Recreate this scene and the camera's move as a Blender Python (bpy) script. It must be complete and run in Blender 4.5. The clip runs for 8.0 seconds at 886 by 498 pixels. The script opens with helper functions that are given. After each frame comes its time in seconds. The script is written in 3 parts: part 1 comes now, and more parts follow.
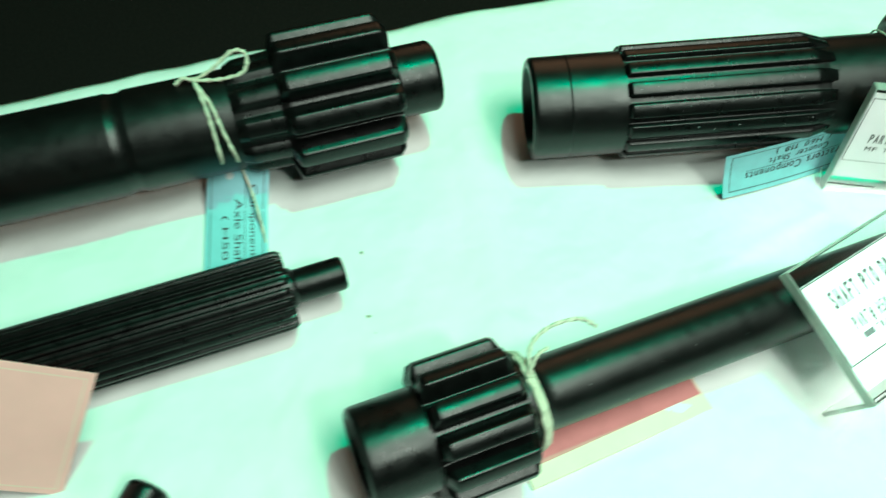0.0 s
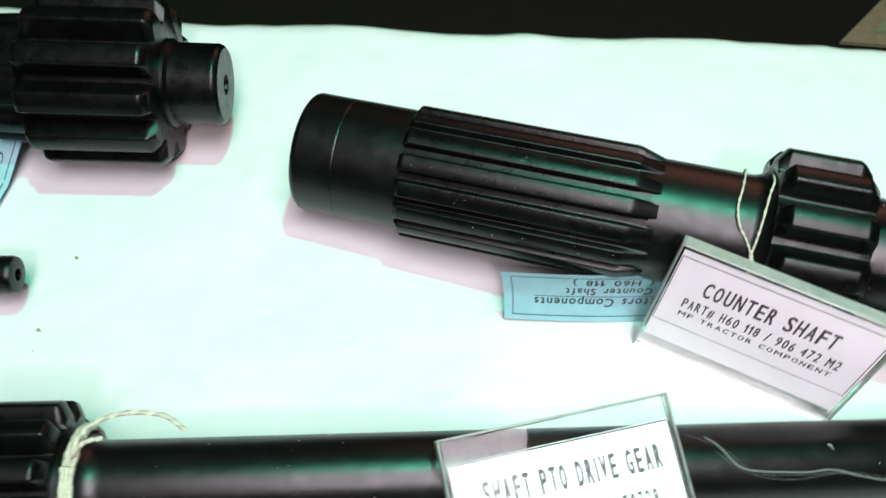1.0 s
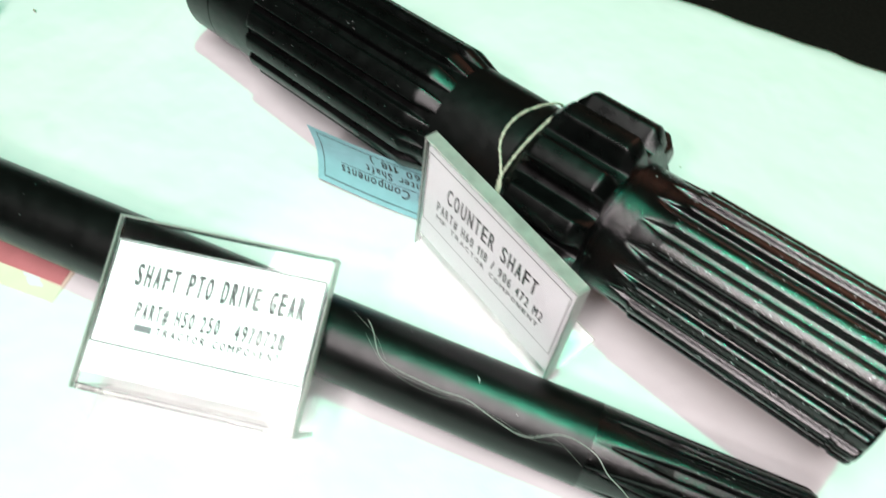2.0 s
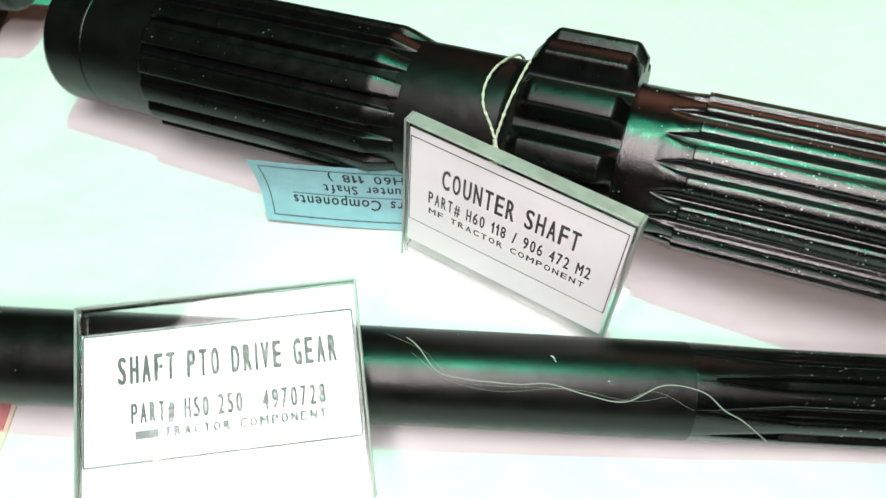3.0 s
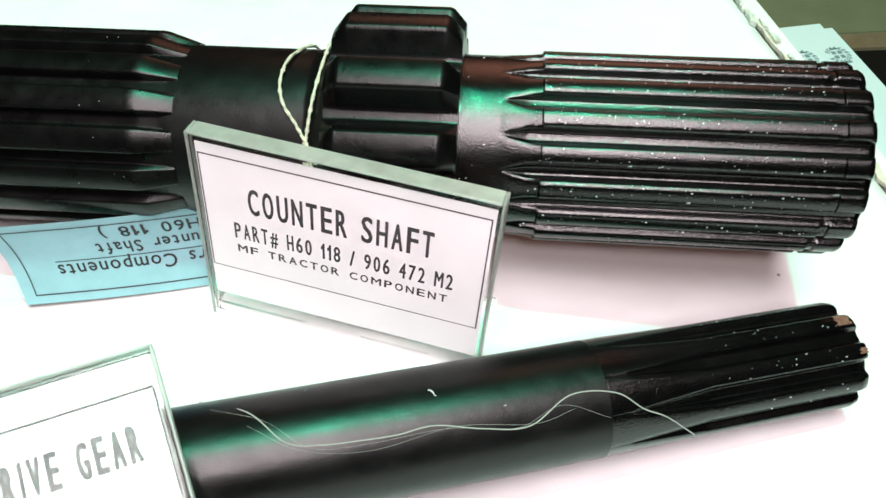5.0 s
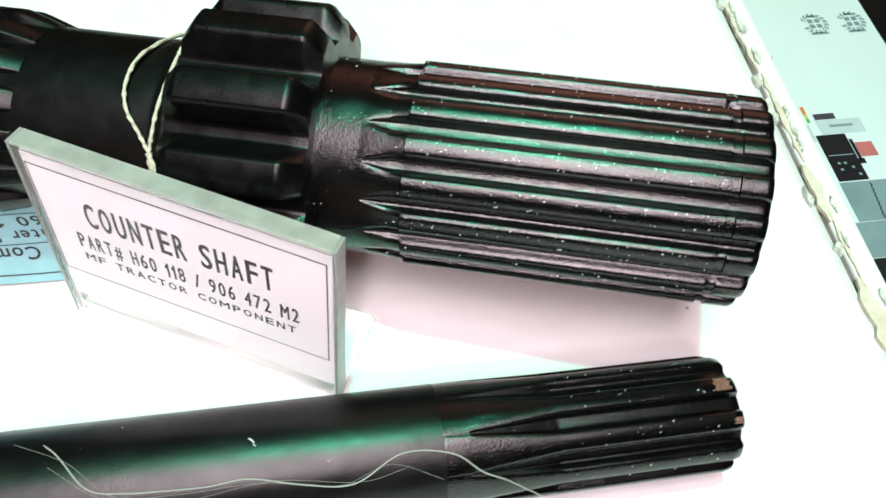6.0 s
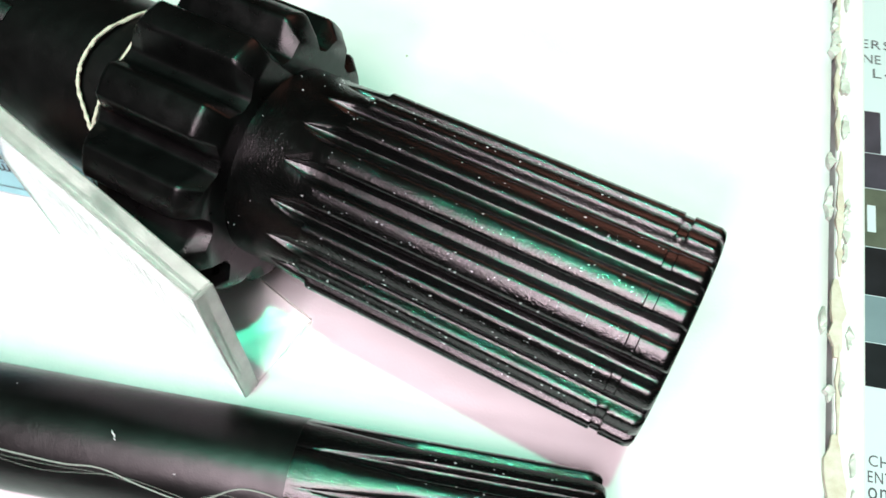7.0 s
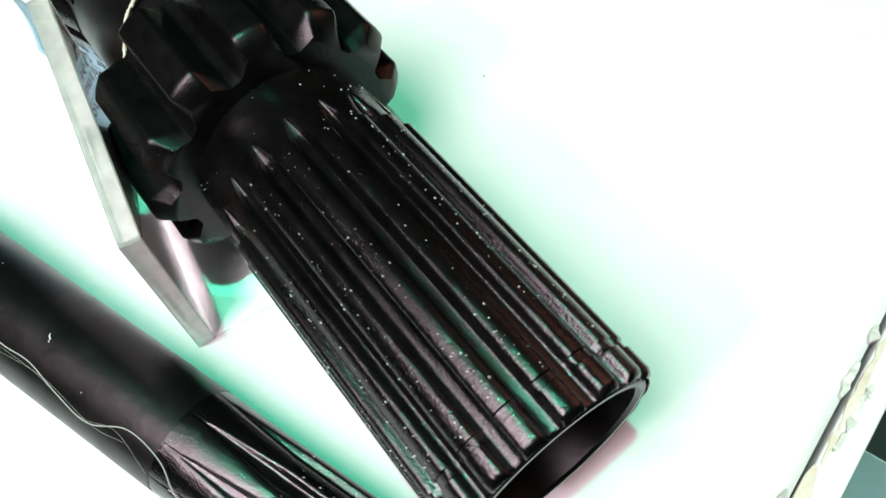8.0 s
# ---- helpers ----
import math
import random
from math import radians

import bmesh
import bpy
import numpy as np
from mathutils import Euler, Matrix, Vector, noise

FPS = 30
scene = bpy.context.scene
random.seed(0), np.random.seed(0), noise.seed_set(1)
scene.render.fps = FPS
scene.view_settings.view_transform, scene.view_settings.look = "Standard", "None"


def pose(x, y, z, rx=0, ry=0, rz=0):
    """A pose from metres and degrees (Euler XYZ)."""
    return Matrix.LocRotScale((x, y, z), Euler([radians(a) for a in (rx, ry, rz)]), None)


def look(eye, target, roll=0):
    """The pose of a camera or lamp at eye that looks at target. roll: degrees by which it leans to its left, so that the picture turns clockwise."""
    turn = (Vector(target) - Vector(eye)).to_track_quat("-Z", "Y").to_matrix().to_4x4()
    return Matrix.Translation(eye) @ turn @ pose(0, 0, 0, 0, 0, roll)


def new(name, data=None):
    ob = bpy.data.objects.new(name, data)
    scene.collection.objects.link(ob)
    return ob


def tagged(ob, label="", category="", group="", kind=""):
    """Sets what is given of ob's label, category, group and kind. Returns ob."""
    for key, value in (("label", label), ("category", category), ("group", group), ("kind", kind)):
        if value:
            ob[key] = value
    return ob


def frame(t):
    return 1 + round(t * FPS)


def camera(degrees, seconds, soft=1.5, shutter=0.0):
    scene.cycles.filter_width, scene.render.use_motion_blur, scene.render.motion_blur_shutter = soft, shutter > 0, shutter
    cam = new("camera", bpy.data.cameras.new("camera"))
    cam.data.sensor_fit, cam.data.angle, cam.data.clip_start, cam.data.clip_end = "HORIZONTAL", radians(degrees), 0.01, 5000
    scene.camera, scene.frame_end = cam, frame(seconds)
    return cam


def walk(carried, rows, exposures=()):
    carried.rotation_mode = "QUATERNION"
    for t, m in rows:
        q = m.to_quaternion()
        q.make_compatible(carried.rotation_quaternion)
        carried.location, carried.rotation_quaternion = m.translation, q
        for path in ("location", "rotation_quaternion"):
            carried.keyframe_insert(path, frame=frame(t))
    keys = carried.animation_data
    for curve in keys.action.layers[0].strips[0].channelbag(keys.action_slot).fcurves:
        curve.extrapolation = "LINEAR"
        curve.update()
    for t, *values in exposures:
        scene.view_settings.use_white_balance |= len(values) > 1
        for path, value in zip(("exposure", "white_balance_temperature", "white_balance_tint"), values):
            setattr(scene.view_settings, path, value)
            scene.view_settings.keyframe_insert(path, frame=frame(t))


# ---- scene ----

# camera: hand-held, close over the table
cam = camera(57.84, 8.0, shutter=0.25)
PATH = [
    (0, (0.1564, 0.1822, 0.4371), (0.1649, 0.7484, -0.3871), 1.59),
    (0.3, (0.2477, 0.2392, 0.4193), (0.2179, 0.7849, -0.4182), 2.93),
    (0.5, (0.2929, 0.2639, 0.4227), (0.2267, 0.8081, -0.4136), 4.20),
    (0.6, (0.3237, 0.2675, 0.4151), (0.2277, 0.8310, -0.4055), 3.39),
    (1, (0.3820, 0.3066, 0.4024), (0.2241, 0.8334, -0.4329), 3.41),
    (1.5, (0.5098, 0.3790, 0.4068), (0.1964, 0.7829, -0.4526), -0.51),
    (2, (0.6107, 0.3917, 0.3872), (0.2344, 0.7357, -0.4730), -1.77),
    (2.2, (0.6337, 0.3870, 0.3769), (0.2589, 0.7231, -0.4872), -3.33),
    (3.3, (0.5182, 0.3382, 0.3090), (0.3312, 0.9097, -0.4900), -0.11),
    (3.5, (0.5123, 0.3397, 0.2919), (0.3651, 0.9404, -0.4940), 1.40),
    (4, (0.5171, 0.3523, 0.2665), (0.4273, 1.0042, -0.4865), 3.23),
    (4.2, (0.5265, 0.3584, 0.2570), (0.4229, 1.0101, -0.4944), 1.35),
    (5.3, (0.5417, 0.3739, 0.2693), (0.4796, 1.0071, -0.5022), 4.18),
    (5.5, (0.5513, 0.3842, 0.2719), (0.4850, 1.0071, -0.5076), 4.20),
    (6, (0.5851, 0.4241, 0.2753), (0.4934, 0.9655, -0.5605), 4.86),
    (6.5, (0.6074, 0.4695, 0.2959), (0.4422, 0.9208, -0.5810), 2.31),
    (7, (0.6402, 0.5161, 0.2942), (0.4002, 0.8282, -0.6250), -5.14),
    (7.5, (0.6586, 0.5478, 0.2912), (0.3681, 0.7514, -0.6437), -11.84),
    (8, (0.6808, 0.5843, 0.2881), (0.2867, 0.7159, -0.6215), -16.75),
]

walk(cam, [(t, look(eye, target, lean)) for t, eye, target, lean in PATH],
     exposures=[(0.0, 0.02, 6000, -34), (1.0, -0.04, 6150, 13), (2.2, -0.10, 6400, 6), (3.5, 0.0, 6450, 7), (5.5, 0.15, 6500, 16), (7.0, 0.15, 6500, 25), (8.0, 0.18, 6500, 29)])

# ---- world and lights ----
world = bpy.data.worlds.new("world")
scene.world = world
world.use_nodes = True
world.node_tree.nodes["Background"].inputs[0].default_value = (0.75, 0.8, 0.85, 1)
world.node_tree.nodes["Background"].inputs[1].default_value = 0.02


def area_lamp(name, eye, target, size, watts, colour):
    data = bpy.data.lights.new(name, "AREA")
    data.shape, data.size, data.energy, data.color = "DISK", size, watts, colour
    ob = new(name, data)
    ob.matrix_world = look(eye, target)
    return tagged(ob, kind="structure")


# a green stage lamp overhead, a little behind the table
area_lamp("green_stage_lamp", (0.53, 0.66, 1.75), (0.40, 0.55, 0.0), 0.05, 17.5, (0.05, 1.0, 0.56))
# two added white fills over the visitor's shoulder, still, for a hand-held moving torch
area_lamp("white_soft_fill", (0.62, 0.14, 1.42), (0.50, 0.50, 0.0), 0.78, 22.5, (1.0, 0.87, 0.88))
area_lamp("white_spot_fill", (0.66, -0.24, 1.10), (0.48, 0.55, 0.0), 0.16, 6.0, (1.0, 0.87, 0.88))
# broad red fill added behind the table for brown rims on the shafts
area_lamp("red_rim_fill", (0.5, 2.9, 1.3), (0.4, 0.5, 0.0), 1.6, 8.5, (1.0, 0.42, 0.28))


# ---- materials ----
def material(name, colour, rough=0.5, metal=0.0, vary=0.0, vary_scale=40.0, bump=0.0, bump_scale=300.0, bump2=0.0, bump2_scale=40.0,
             second=None, trans=0.0, ior=1.45, rough_vary=0.0, specular=0.5, stretch=(1, 1, 1), relief=0.3):
    mat = bpy.data.materials.new(name)
    mat.use_nodes = True
    nt = mat.node_tree
    nodes, links = nt.nodes, nt.links
    b = nodes["Principled BSDF"]
    b.inputs["Base Color"].default_value = (*colour, 1)
    b.inputs["Roughness"].default_value = rough
    b.inputs["Metallic"].default_value = metal
    b.inputs["IOR"].default_value = ior
    b.inputs["Transmission Weight"].default_value = trans
    b.inputs["Specular IOR Level"].default_value = specular
    co = nodes.new("ShaderNodeTexCoord")
    mp = nodes.new("ShaderNodeMapping")
    mp.inputs["Scale"].default_value = stretch
    links.new(co.outputs["Object"], mp.inputs["Vector"])

    def noise_node(scale, detail=4.0, roughness=0.55):
        n = nodes.new("ShaderNodeTexNoise")
        n.inputs["Scale"].default_value = scale
        n.inputs["Detail"].default_value = detail
        n.inputs["Roughness"].default_value = roughness
        links.new(mp.outputs["Vector"], n.inputs["Vector"])
        return n.outputs["Fac"]

    if vary or second:
        ramp = nodes.new("ShaderNodeValToRGB")
        ramp.color_ramp.elements[0].position, ramp.color_ramp.elements[1].position = 0.35, 0.68
        dark = second or tuple(c * (1 - vary) for c in colour)
        ramp.color_ramp.elements[0].color = (*dark, 1)
        ramp.color_ramp.elements[1].color = (*colour, 1)
        links.new(noise_node(vary_scale), ramp.inputs["Fac"])
        links.new(ramp.outputs["Color"], b.inputs["Base Color"])
    if rough_vary:
        rng = nodes.new("ShaderNodeMapRange")
        rng.inputs["From Min"].default_value, rng.inputs["From Max"].default_value = 0.3, 0.7
        rng.inputs["To Min"].default_value, rng.inputs["To Max"].default_value = max(rough - rough_vary, 0.02), rough + rough_vary
        links.new(noise_node(vary_scale * 2.3, 6.0), rng.inputs["Value"])
        links.new(rng.outputs["Result"], b.inputs["Roughness"])
    normal = None
    for strength, scale in ((bump2, bump2_scale), (bump, bump_scale)):
        if strength:
            bp = nodes.new("ShaderNodeBump")
            bp.inputs["Strength"].default_value = strength
            bp.inputs["Distance"].default_value = relief / scale
            links.new(noise_node(scale, 3.0), bp.inputs["Height"])
            if normal:
                links.new(normal, bp.inputs["Normal"])
            normal = bp.outputs["Normal"]
    if normal:
        links.new(normal, b.inputs["Normal"])
    return mat


BLACK = material("black_paint", (0.003, 0.003, 0.003), 0.31, vary=0.5, vary_scale=60, rough_vary=0.07, bump=0.28, bump_scale=1800, bump2=0.05, bump2_scale=120, specular=0.36, relief=0.4)
OILED = material("oiled_black_steel", (0.003, 0.003, 0.003), 0.13, vary=0.5, vary_scale=90, rough_vary=0.06, bump=0.75, bump_scale=1400, bump2=0.03, bump2_scale=420, specular=0.8, relief=0.30)
SATIN_BLACK = material("satin_black_paint", (0.003, 0.003, 0.003), 0.33, vary=0.4, vary_scale=50, rough_vary=0.05, bump=0.36, bump_scale=2000, bump2=0.06, bump2_scale=150, specular=0.50, relief=0.3)
BARE = material("bare_steel_edge", (0.20, 0.11, 0.08), 0.45, metal=0.7, vary=0.5, vary_scale=300)
RUST = material("rusty_chip", (0.12, 0.045, 0.03), 0.6, second=(0.22, 0.11, 0.08), vary_scale=900, bump=0.5, bump_scale=1500)
CLOTH = material("white_satin_cloth", (0.80, 0.80, 0.80), 0.55, vary=0.06, vary_scale=7, bump=0.25, bump_scale=900, bump2=0.3, bump2_scale=14)
PAINT = material("white_gloss_paint", (0.80, 0.80, 0.78), 0.4, vary=0.08, vary_scale=30, bump=0.2, bump_scale=120)
FILLER = material("bare_board_filler", (0.56, 0.49, 0.38), 0.85, second=(0.68, 0.64, 0.54), vary_scale=160, bump=0.6, bump_scale=500)
FLAKE = material("lifted_paint_flake", (0.74, 0.76, 0.70), 0.5, second=(0.50, 0.52, 0.46), vary_scale=200, bump=0.4, bump_scale=300)
CARD = material("white_card", (0.71, 0.70, 0.72), 0.6, vary=0.03, vary_scale=60, bump=0.1, bump_scale=1500)
PINK = material("pale_pink_card", (0.86, 0.46, 0.45), 0.65, vary=0.06, vary_scale=30, bump=0.1, bump_scale=900)
BLUE = material("pale_blue_paper", (0.33, 0.59, 0.66), 0.65, vary=0.10, vary_scale=90, bump=0.15, bump_scale=900)
INK = material("black_ink", (0.045, 0.042, 0.046), 0.6)
GREY_INK = material("grey_ink", (0.10, 0.10, 0.11), 0.6)
STRING = material("cotton_string", (0.66, 0.63, 0.50), 0.85, vary=0.25, vary_scale=500, bump=0.5, bump_scale=2500)
THREAD = material("pale_lint_thread", (0.36, 0.37, 0.34), 0.9)
ACRYLIC = material("clear_acrylic", (0.97, 0.99, 0.975), 0.03, trans=1.0, ior=1.28)
FILM = material("thin_clear_sheet", (0.99, 0.995, 0.99), 0.0, trans=1.0, ior=1.15)
# pale tint stands in for light piped to the cut acrylic edges
EDGE = material("pale_acrylic_edge", (0.88, 0.92, 0.86), 0.28, trans=0.70, ior=1.49, vary=0.22, vary_scale=140, bump=0.2, bump_scale=400)
RED = material("red_print", (0.60, 0.17, 0.17), 0.5, vary=0.15, vary_scale=60)
BAND = material("faded_red_print", (0.62, 0.25, 0.25), 0.5, vary=0.12, vary_scale=60)
CREAM = material("cream_paper", (0.80, 0.70, 0.56), 0.6, vary=0.06, vary_scale=50)
DARK_FLOOR = material("dark_carpet", (0.010, 0.008, 0.007), 0.95, vary=0.5, vary_scale=120, bump=0.5, bump_scale=400)
MAT_PALE = material("pale_green_mat", (0.36, 0.42, 0.26), 0.8, vary=0.12, vary_scale=12, bump=0.3, bump_scale=300)
MAT_EDGE = material("beige_mat_border", (0.44, 0.34, 0.22), 0.8, vary=0.2, vary_scale=40, bump=0.3, bump_scale=300)
WALL = material("brown_wall", (0.16, 0.10, 0.08), 0.8, vary=0.15, vary_scale=3, bump=0.2, bump_scale=60)
WALL_DARK = material("dark_wall", (0.07, 0.065, 0.06), 0.8, vary=0.15, vary_scale=3, bump=0.2, bump_scale=60)
CEILING = material("pale_bounce_ceiling", (0.55, 0.52, 0.50), 0.8, vary=0.08, vary_scale=2)
POSTER = material("pale_blue_poster", (0.72, 0.83, 0.86), 0.35, vary=0.03, vary_scale=20)
P_GREY = material("blue_grey_print", (0.22, 0.32, 0.35), 0.4, vary=0.15, vary_scale=30)
P_DARK = material("dark_print", (0.015, 0.015, 0.02), 0.4, vary=0.4, vary_scale=60)
P_PURPLE = material("purple_grey_print", (0.07, 0.065, 0.09), 0.4, vary=0.3, vary_scale=60)
P_OLIVE = material("olive_grey_print", (0.13, 0.15, 0.11), 0.4, vary=0.3, vary_scale=60)
P_PALE = material("pale_screen_print", (0.55, 0.66, 0.70), 0.4, vary=0.1, vary_scale=60)
P_YELLOW = material("yellow_print", (0.75, 0.55, 0.10), 0.4)
P_GREEN = material("green_print", (0.12, 0.42, 0.16), 0.4)
P_ORANGE = material("orange_print", (0.75, 0.22, 0.04), 0.4)


# ---- building helpers ----
def thing(name, m, label, category, group="", kind=""):
    ob = new(name)
    ob.empty_display_size = 0.02
    ob.matrix_world = m
    return tagged(ob, label, category, group, kind)


def mesh_of(name, verts, faces, mat, smooth=None):
    me = bpy.data.meshes.new(name)
    me.from_pydata([tuple(v) for v in verts], [], faces)
    me.materials.append(mat)
    if smooth is not None:
        me.polygons.foreach_set("use_smooth", [True] * len(me.polygons))
        me.set_sharp_from_angle(angle=radians(smooth))
    me.update()
    return me


def mesh_part(name, me, parent=None, label="", m=None):
    ob = new(name, me)
    if parent is not None:
        ob.parent = parent
    if m is not None:
        ob.matrix_basis = m
    return tagged(ob, label)


def part(name, bm, mat, parent=None, label="", m=None, smooth=None):
    me = bpy.data.meshes.new(name)
    bm.to_mesh(me)
    bm.free()
    me.materials.append(mat)
    if smooth is not None:
        me.polygons.foreach_set("use_smooth", [True] * len(me.polygons))
        me.set_sharp_from_angle(angle=radians(smooth))
    return mesh_part(name, me, parent, label, m)


def box(x0, x1, y0, y1, z0, z1, bevel=0.0, segments=2):
    bm = bmesh.new()
    bmesh.ops.create_cube(bm, size=1.0)
    for v in bm.verts:
        v.co = Vector(((x0 + x1) / 2 + v.co.x * (x1 - x0), (y0 + y1) / 2 + v.co.y * (y1 - y0), (z0 + z1) / 2 + v.co.z * (z1 - z0)))
    if bevel:
        bmesh.ops.bevel(bm, geom=bm.edges[:], offset=bevel, segments=segments, affect="EDGES", profile=0.5)
    return bm


def rings(name, loops, mat, cap0=True, cap1=True, smooth=32):
    """A mesh skinned over loops of equal length."""
    n = len(loops[0])
    verts = [p for loop in loops for p in loop]
    faces = []
    for k in range(len(loops) - 1):
        for i in range(n):
            j = (i + 1) % n
            faces.append((k * n + i, k * n + j, (k + 1) * n + j, (k + 1) * n + i))
    if cap0:
        faces.append(tuple(range(n - 1, -1, -1)))
    if cap1:
        faces.append(tuple((len(loops) - 1) * n + i for i in range(n)))
    me = mesh_of(name, verts, [tuple(reversed(f)) for f in faces], mat, smooth)
    return me


def held(profile, margin=0.0007):
    """Adds a station close to both ends of each long stretch, so that its shading stays straight."""
    out = [profile[0]]
    for p, q in zip(profile, profile[1:]):
        span = abs(q[0] - p[0])
        if span > 0.006:
            for t in (margin / span, 1 - margin / span):
                out.append(tuple(a + (b - a) * t for a, b in zip(p, q)))
        out.append(q)
    return out


def lathe(name, profile, mat, seg=72, cap0=True, cap1=True):
    """A turned body along local x: profile of (station, radius)."""
    loops = [[(s, r * math.cos(2 * math.pi * i / seg), r * math.sin(2 * math.pi * i / seg)) for i in range(seg)] for s, r in held(profile)]
    return rings(name, loops, mat, cap0, cap1)


def toothed(name, stations, teeth, mat, phase=0.0, cap0=True, cap1=True, soft=0.16):
    """A toothed bar along local x. stations: (s, root radius, tip radius, groove share, tip share)."""
    loops = []
    pitch = 2 * math.pi / teeth
    for s, root, tip, groove, land in held(stations):
        loop = []
        g, w, h = groove * pitch / 2, land * pitch / 2, tip - root
        foot = pitch / 2 - g

        def bend(p, corner, q, steps=4):
            out = []
            for k in range(steps + 1):
                t = k / steps
                out.append(tuple((1 - t) ** 2 * p[i] + 2 * t * (1 - t) * corner[i] + t * t * q[i] for i in (0, 1)))
            return out

        crown = min(0.0004, h * 0.10)
        slope = foot - w
        half = [(0.0, tip)] + bend((w * (1 - 1.1 * soft), tip - crown * 0.5), (w, tip - crown), (w + slope * soft, tip - h * soft)) \
            + bend((foot - slope * soft, root + h * soft), (foot, root), (foot + g * 0.5, root)) + [(pitch / 2, root)]
        profile = [(-a, r) for a, r in reversed(half[1:-1])] + half
        for k in range(teeth):
            c = k * pitch + phase
            loop += [(s, r * math.cos(c + a), r * math.sin(c + a)) for a, r in profile]
        loops.append(loop)
    return rings(name, loops, mat, cap0, cap1, smooth=46)


def catmull(points, steps=8):
    pts = [Vector(p) for p in points]
    pts = [2 * pts[0] - pts[1]] + pts + [2 * pts[-1] - pts[-2]]
    out = []
    for i in range(1, len(pts) - 2):
        p0, p1, p2, p3 = pts[i - 1 : i + 3]
        for k in range(steps):
            t = k / steps
            out.append(0.5 * ((2 * p1) + (p2 - p0) * t + (2 * p0 - 5 * p1 + 4 * p2 - p3) * t * t + (3 * p1 - p0 - 3 * p2 + p3) * t ** 3))
    return out + [pts[-2]]


def tube(name, points, radius, mat, seg=6, steps=8, twist=0.0, taper=True):
    """A cord along points; twist gives it the relief of two plies."""
    line = catmull(points, steps)
    up = Vector((0.13, 0.21, 0.97)).normalized()
    loops = []
    for i, p in enumerate(line):
        d = (line[min(i + 1, len(line) - 1)] - line[max(i - 1, 0)]).normalized()
        a = d.cross(up)
        a = a.normalized() if a.length > 1e-4 else d.cross(Vector((1, 0, 0))).normalized()
        b = d.cross(a)
        loop = []
        for k in range(seg):
            ang = 2 * math.pi * k / seg
            r = radius * (1 + 0.28 * math.cos(2 * (ang - twist * i)) if twist else 1.0)
            loop.append(p + r * (math.cos(ang) * a + math.sin(ang) * b))
        loops.append(loop)
    return rings(name, loops, mat, smooth=60)


def axis_pose(p, d, roll=0.0):
    """Local x along d, with local z as near to up as may be."""
    d = Vector(d).normalized()
    y = Vector((0, 0, 1)).cross(d).normalized()
    z = d.cross(y)
    m = Matrix((d, y, z)).transposed().to_4x4()
    return Matrix.Translation(p) @ m @ Matrix.Rotation(radians(roll), 4, "X")


def glyph(ch):
    """Flat outline of one letter, scaled to the unit box, and its own proportions."""
    if ch == "1":  # a stem with a flag, as on the cards
        return np.array([(0.52, 0), (1, 0), (1, 1), (0.62, 1), (0.52, 0.88), (0, 0.76), (0, 0.62), (0.52, 0.66)]), [(0, 1, 2, 7), (7, 2, 3, 4), (7, 4, 5, 6)], np.array((0.0, 0.0)), np.array((0.26, 0.7))
    if ch not in GLYPHS:
        cu = bpy.data.curves.new("glyph", "FONT")
        cu.body = ch
        cu.resolution_u = 3
        ob = bpy.data.objects.new("glyph", cu)
        scene.collection.objects.link(ob)
        raw = bpy.data.meshes.new_from_object(ob.evaluated_get(bpy.context.evaluated_depsgraph_get()))
        bpy.data.objects.remove(ob)
        co = np.array([v.co[:2] for v in raw.vertices])
        polys = [tuple(p.vertices) for p in raw.polygons]
        bpy.data.meshes.remove(raw)
        lo, hi = co.min(0), co.max(0)
        GLYPHS[ch] = ((co - lo) / np.maximum(hi - lo, 1e-6), polys, lo, hi)
    return GLYPHS[ch]


GLYPHS = {}
NARROW = {"I": 0.34, "1": 0.58, "/": 0.8, "(": 0.45, ")": 0.45, "M": 1.28, "#": 1.15, " ": 0.62, "T": 0.98}


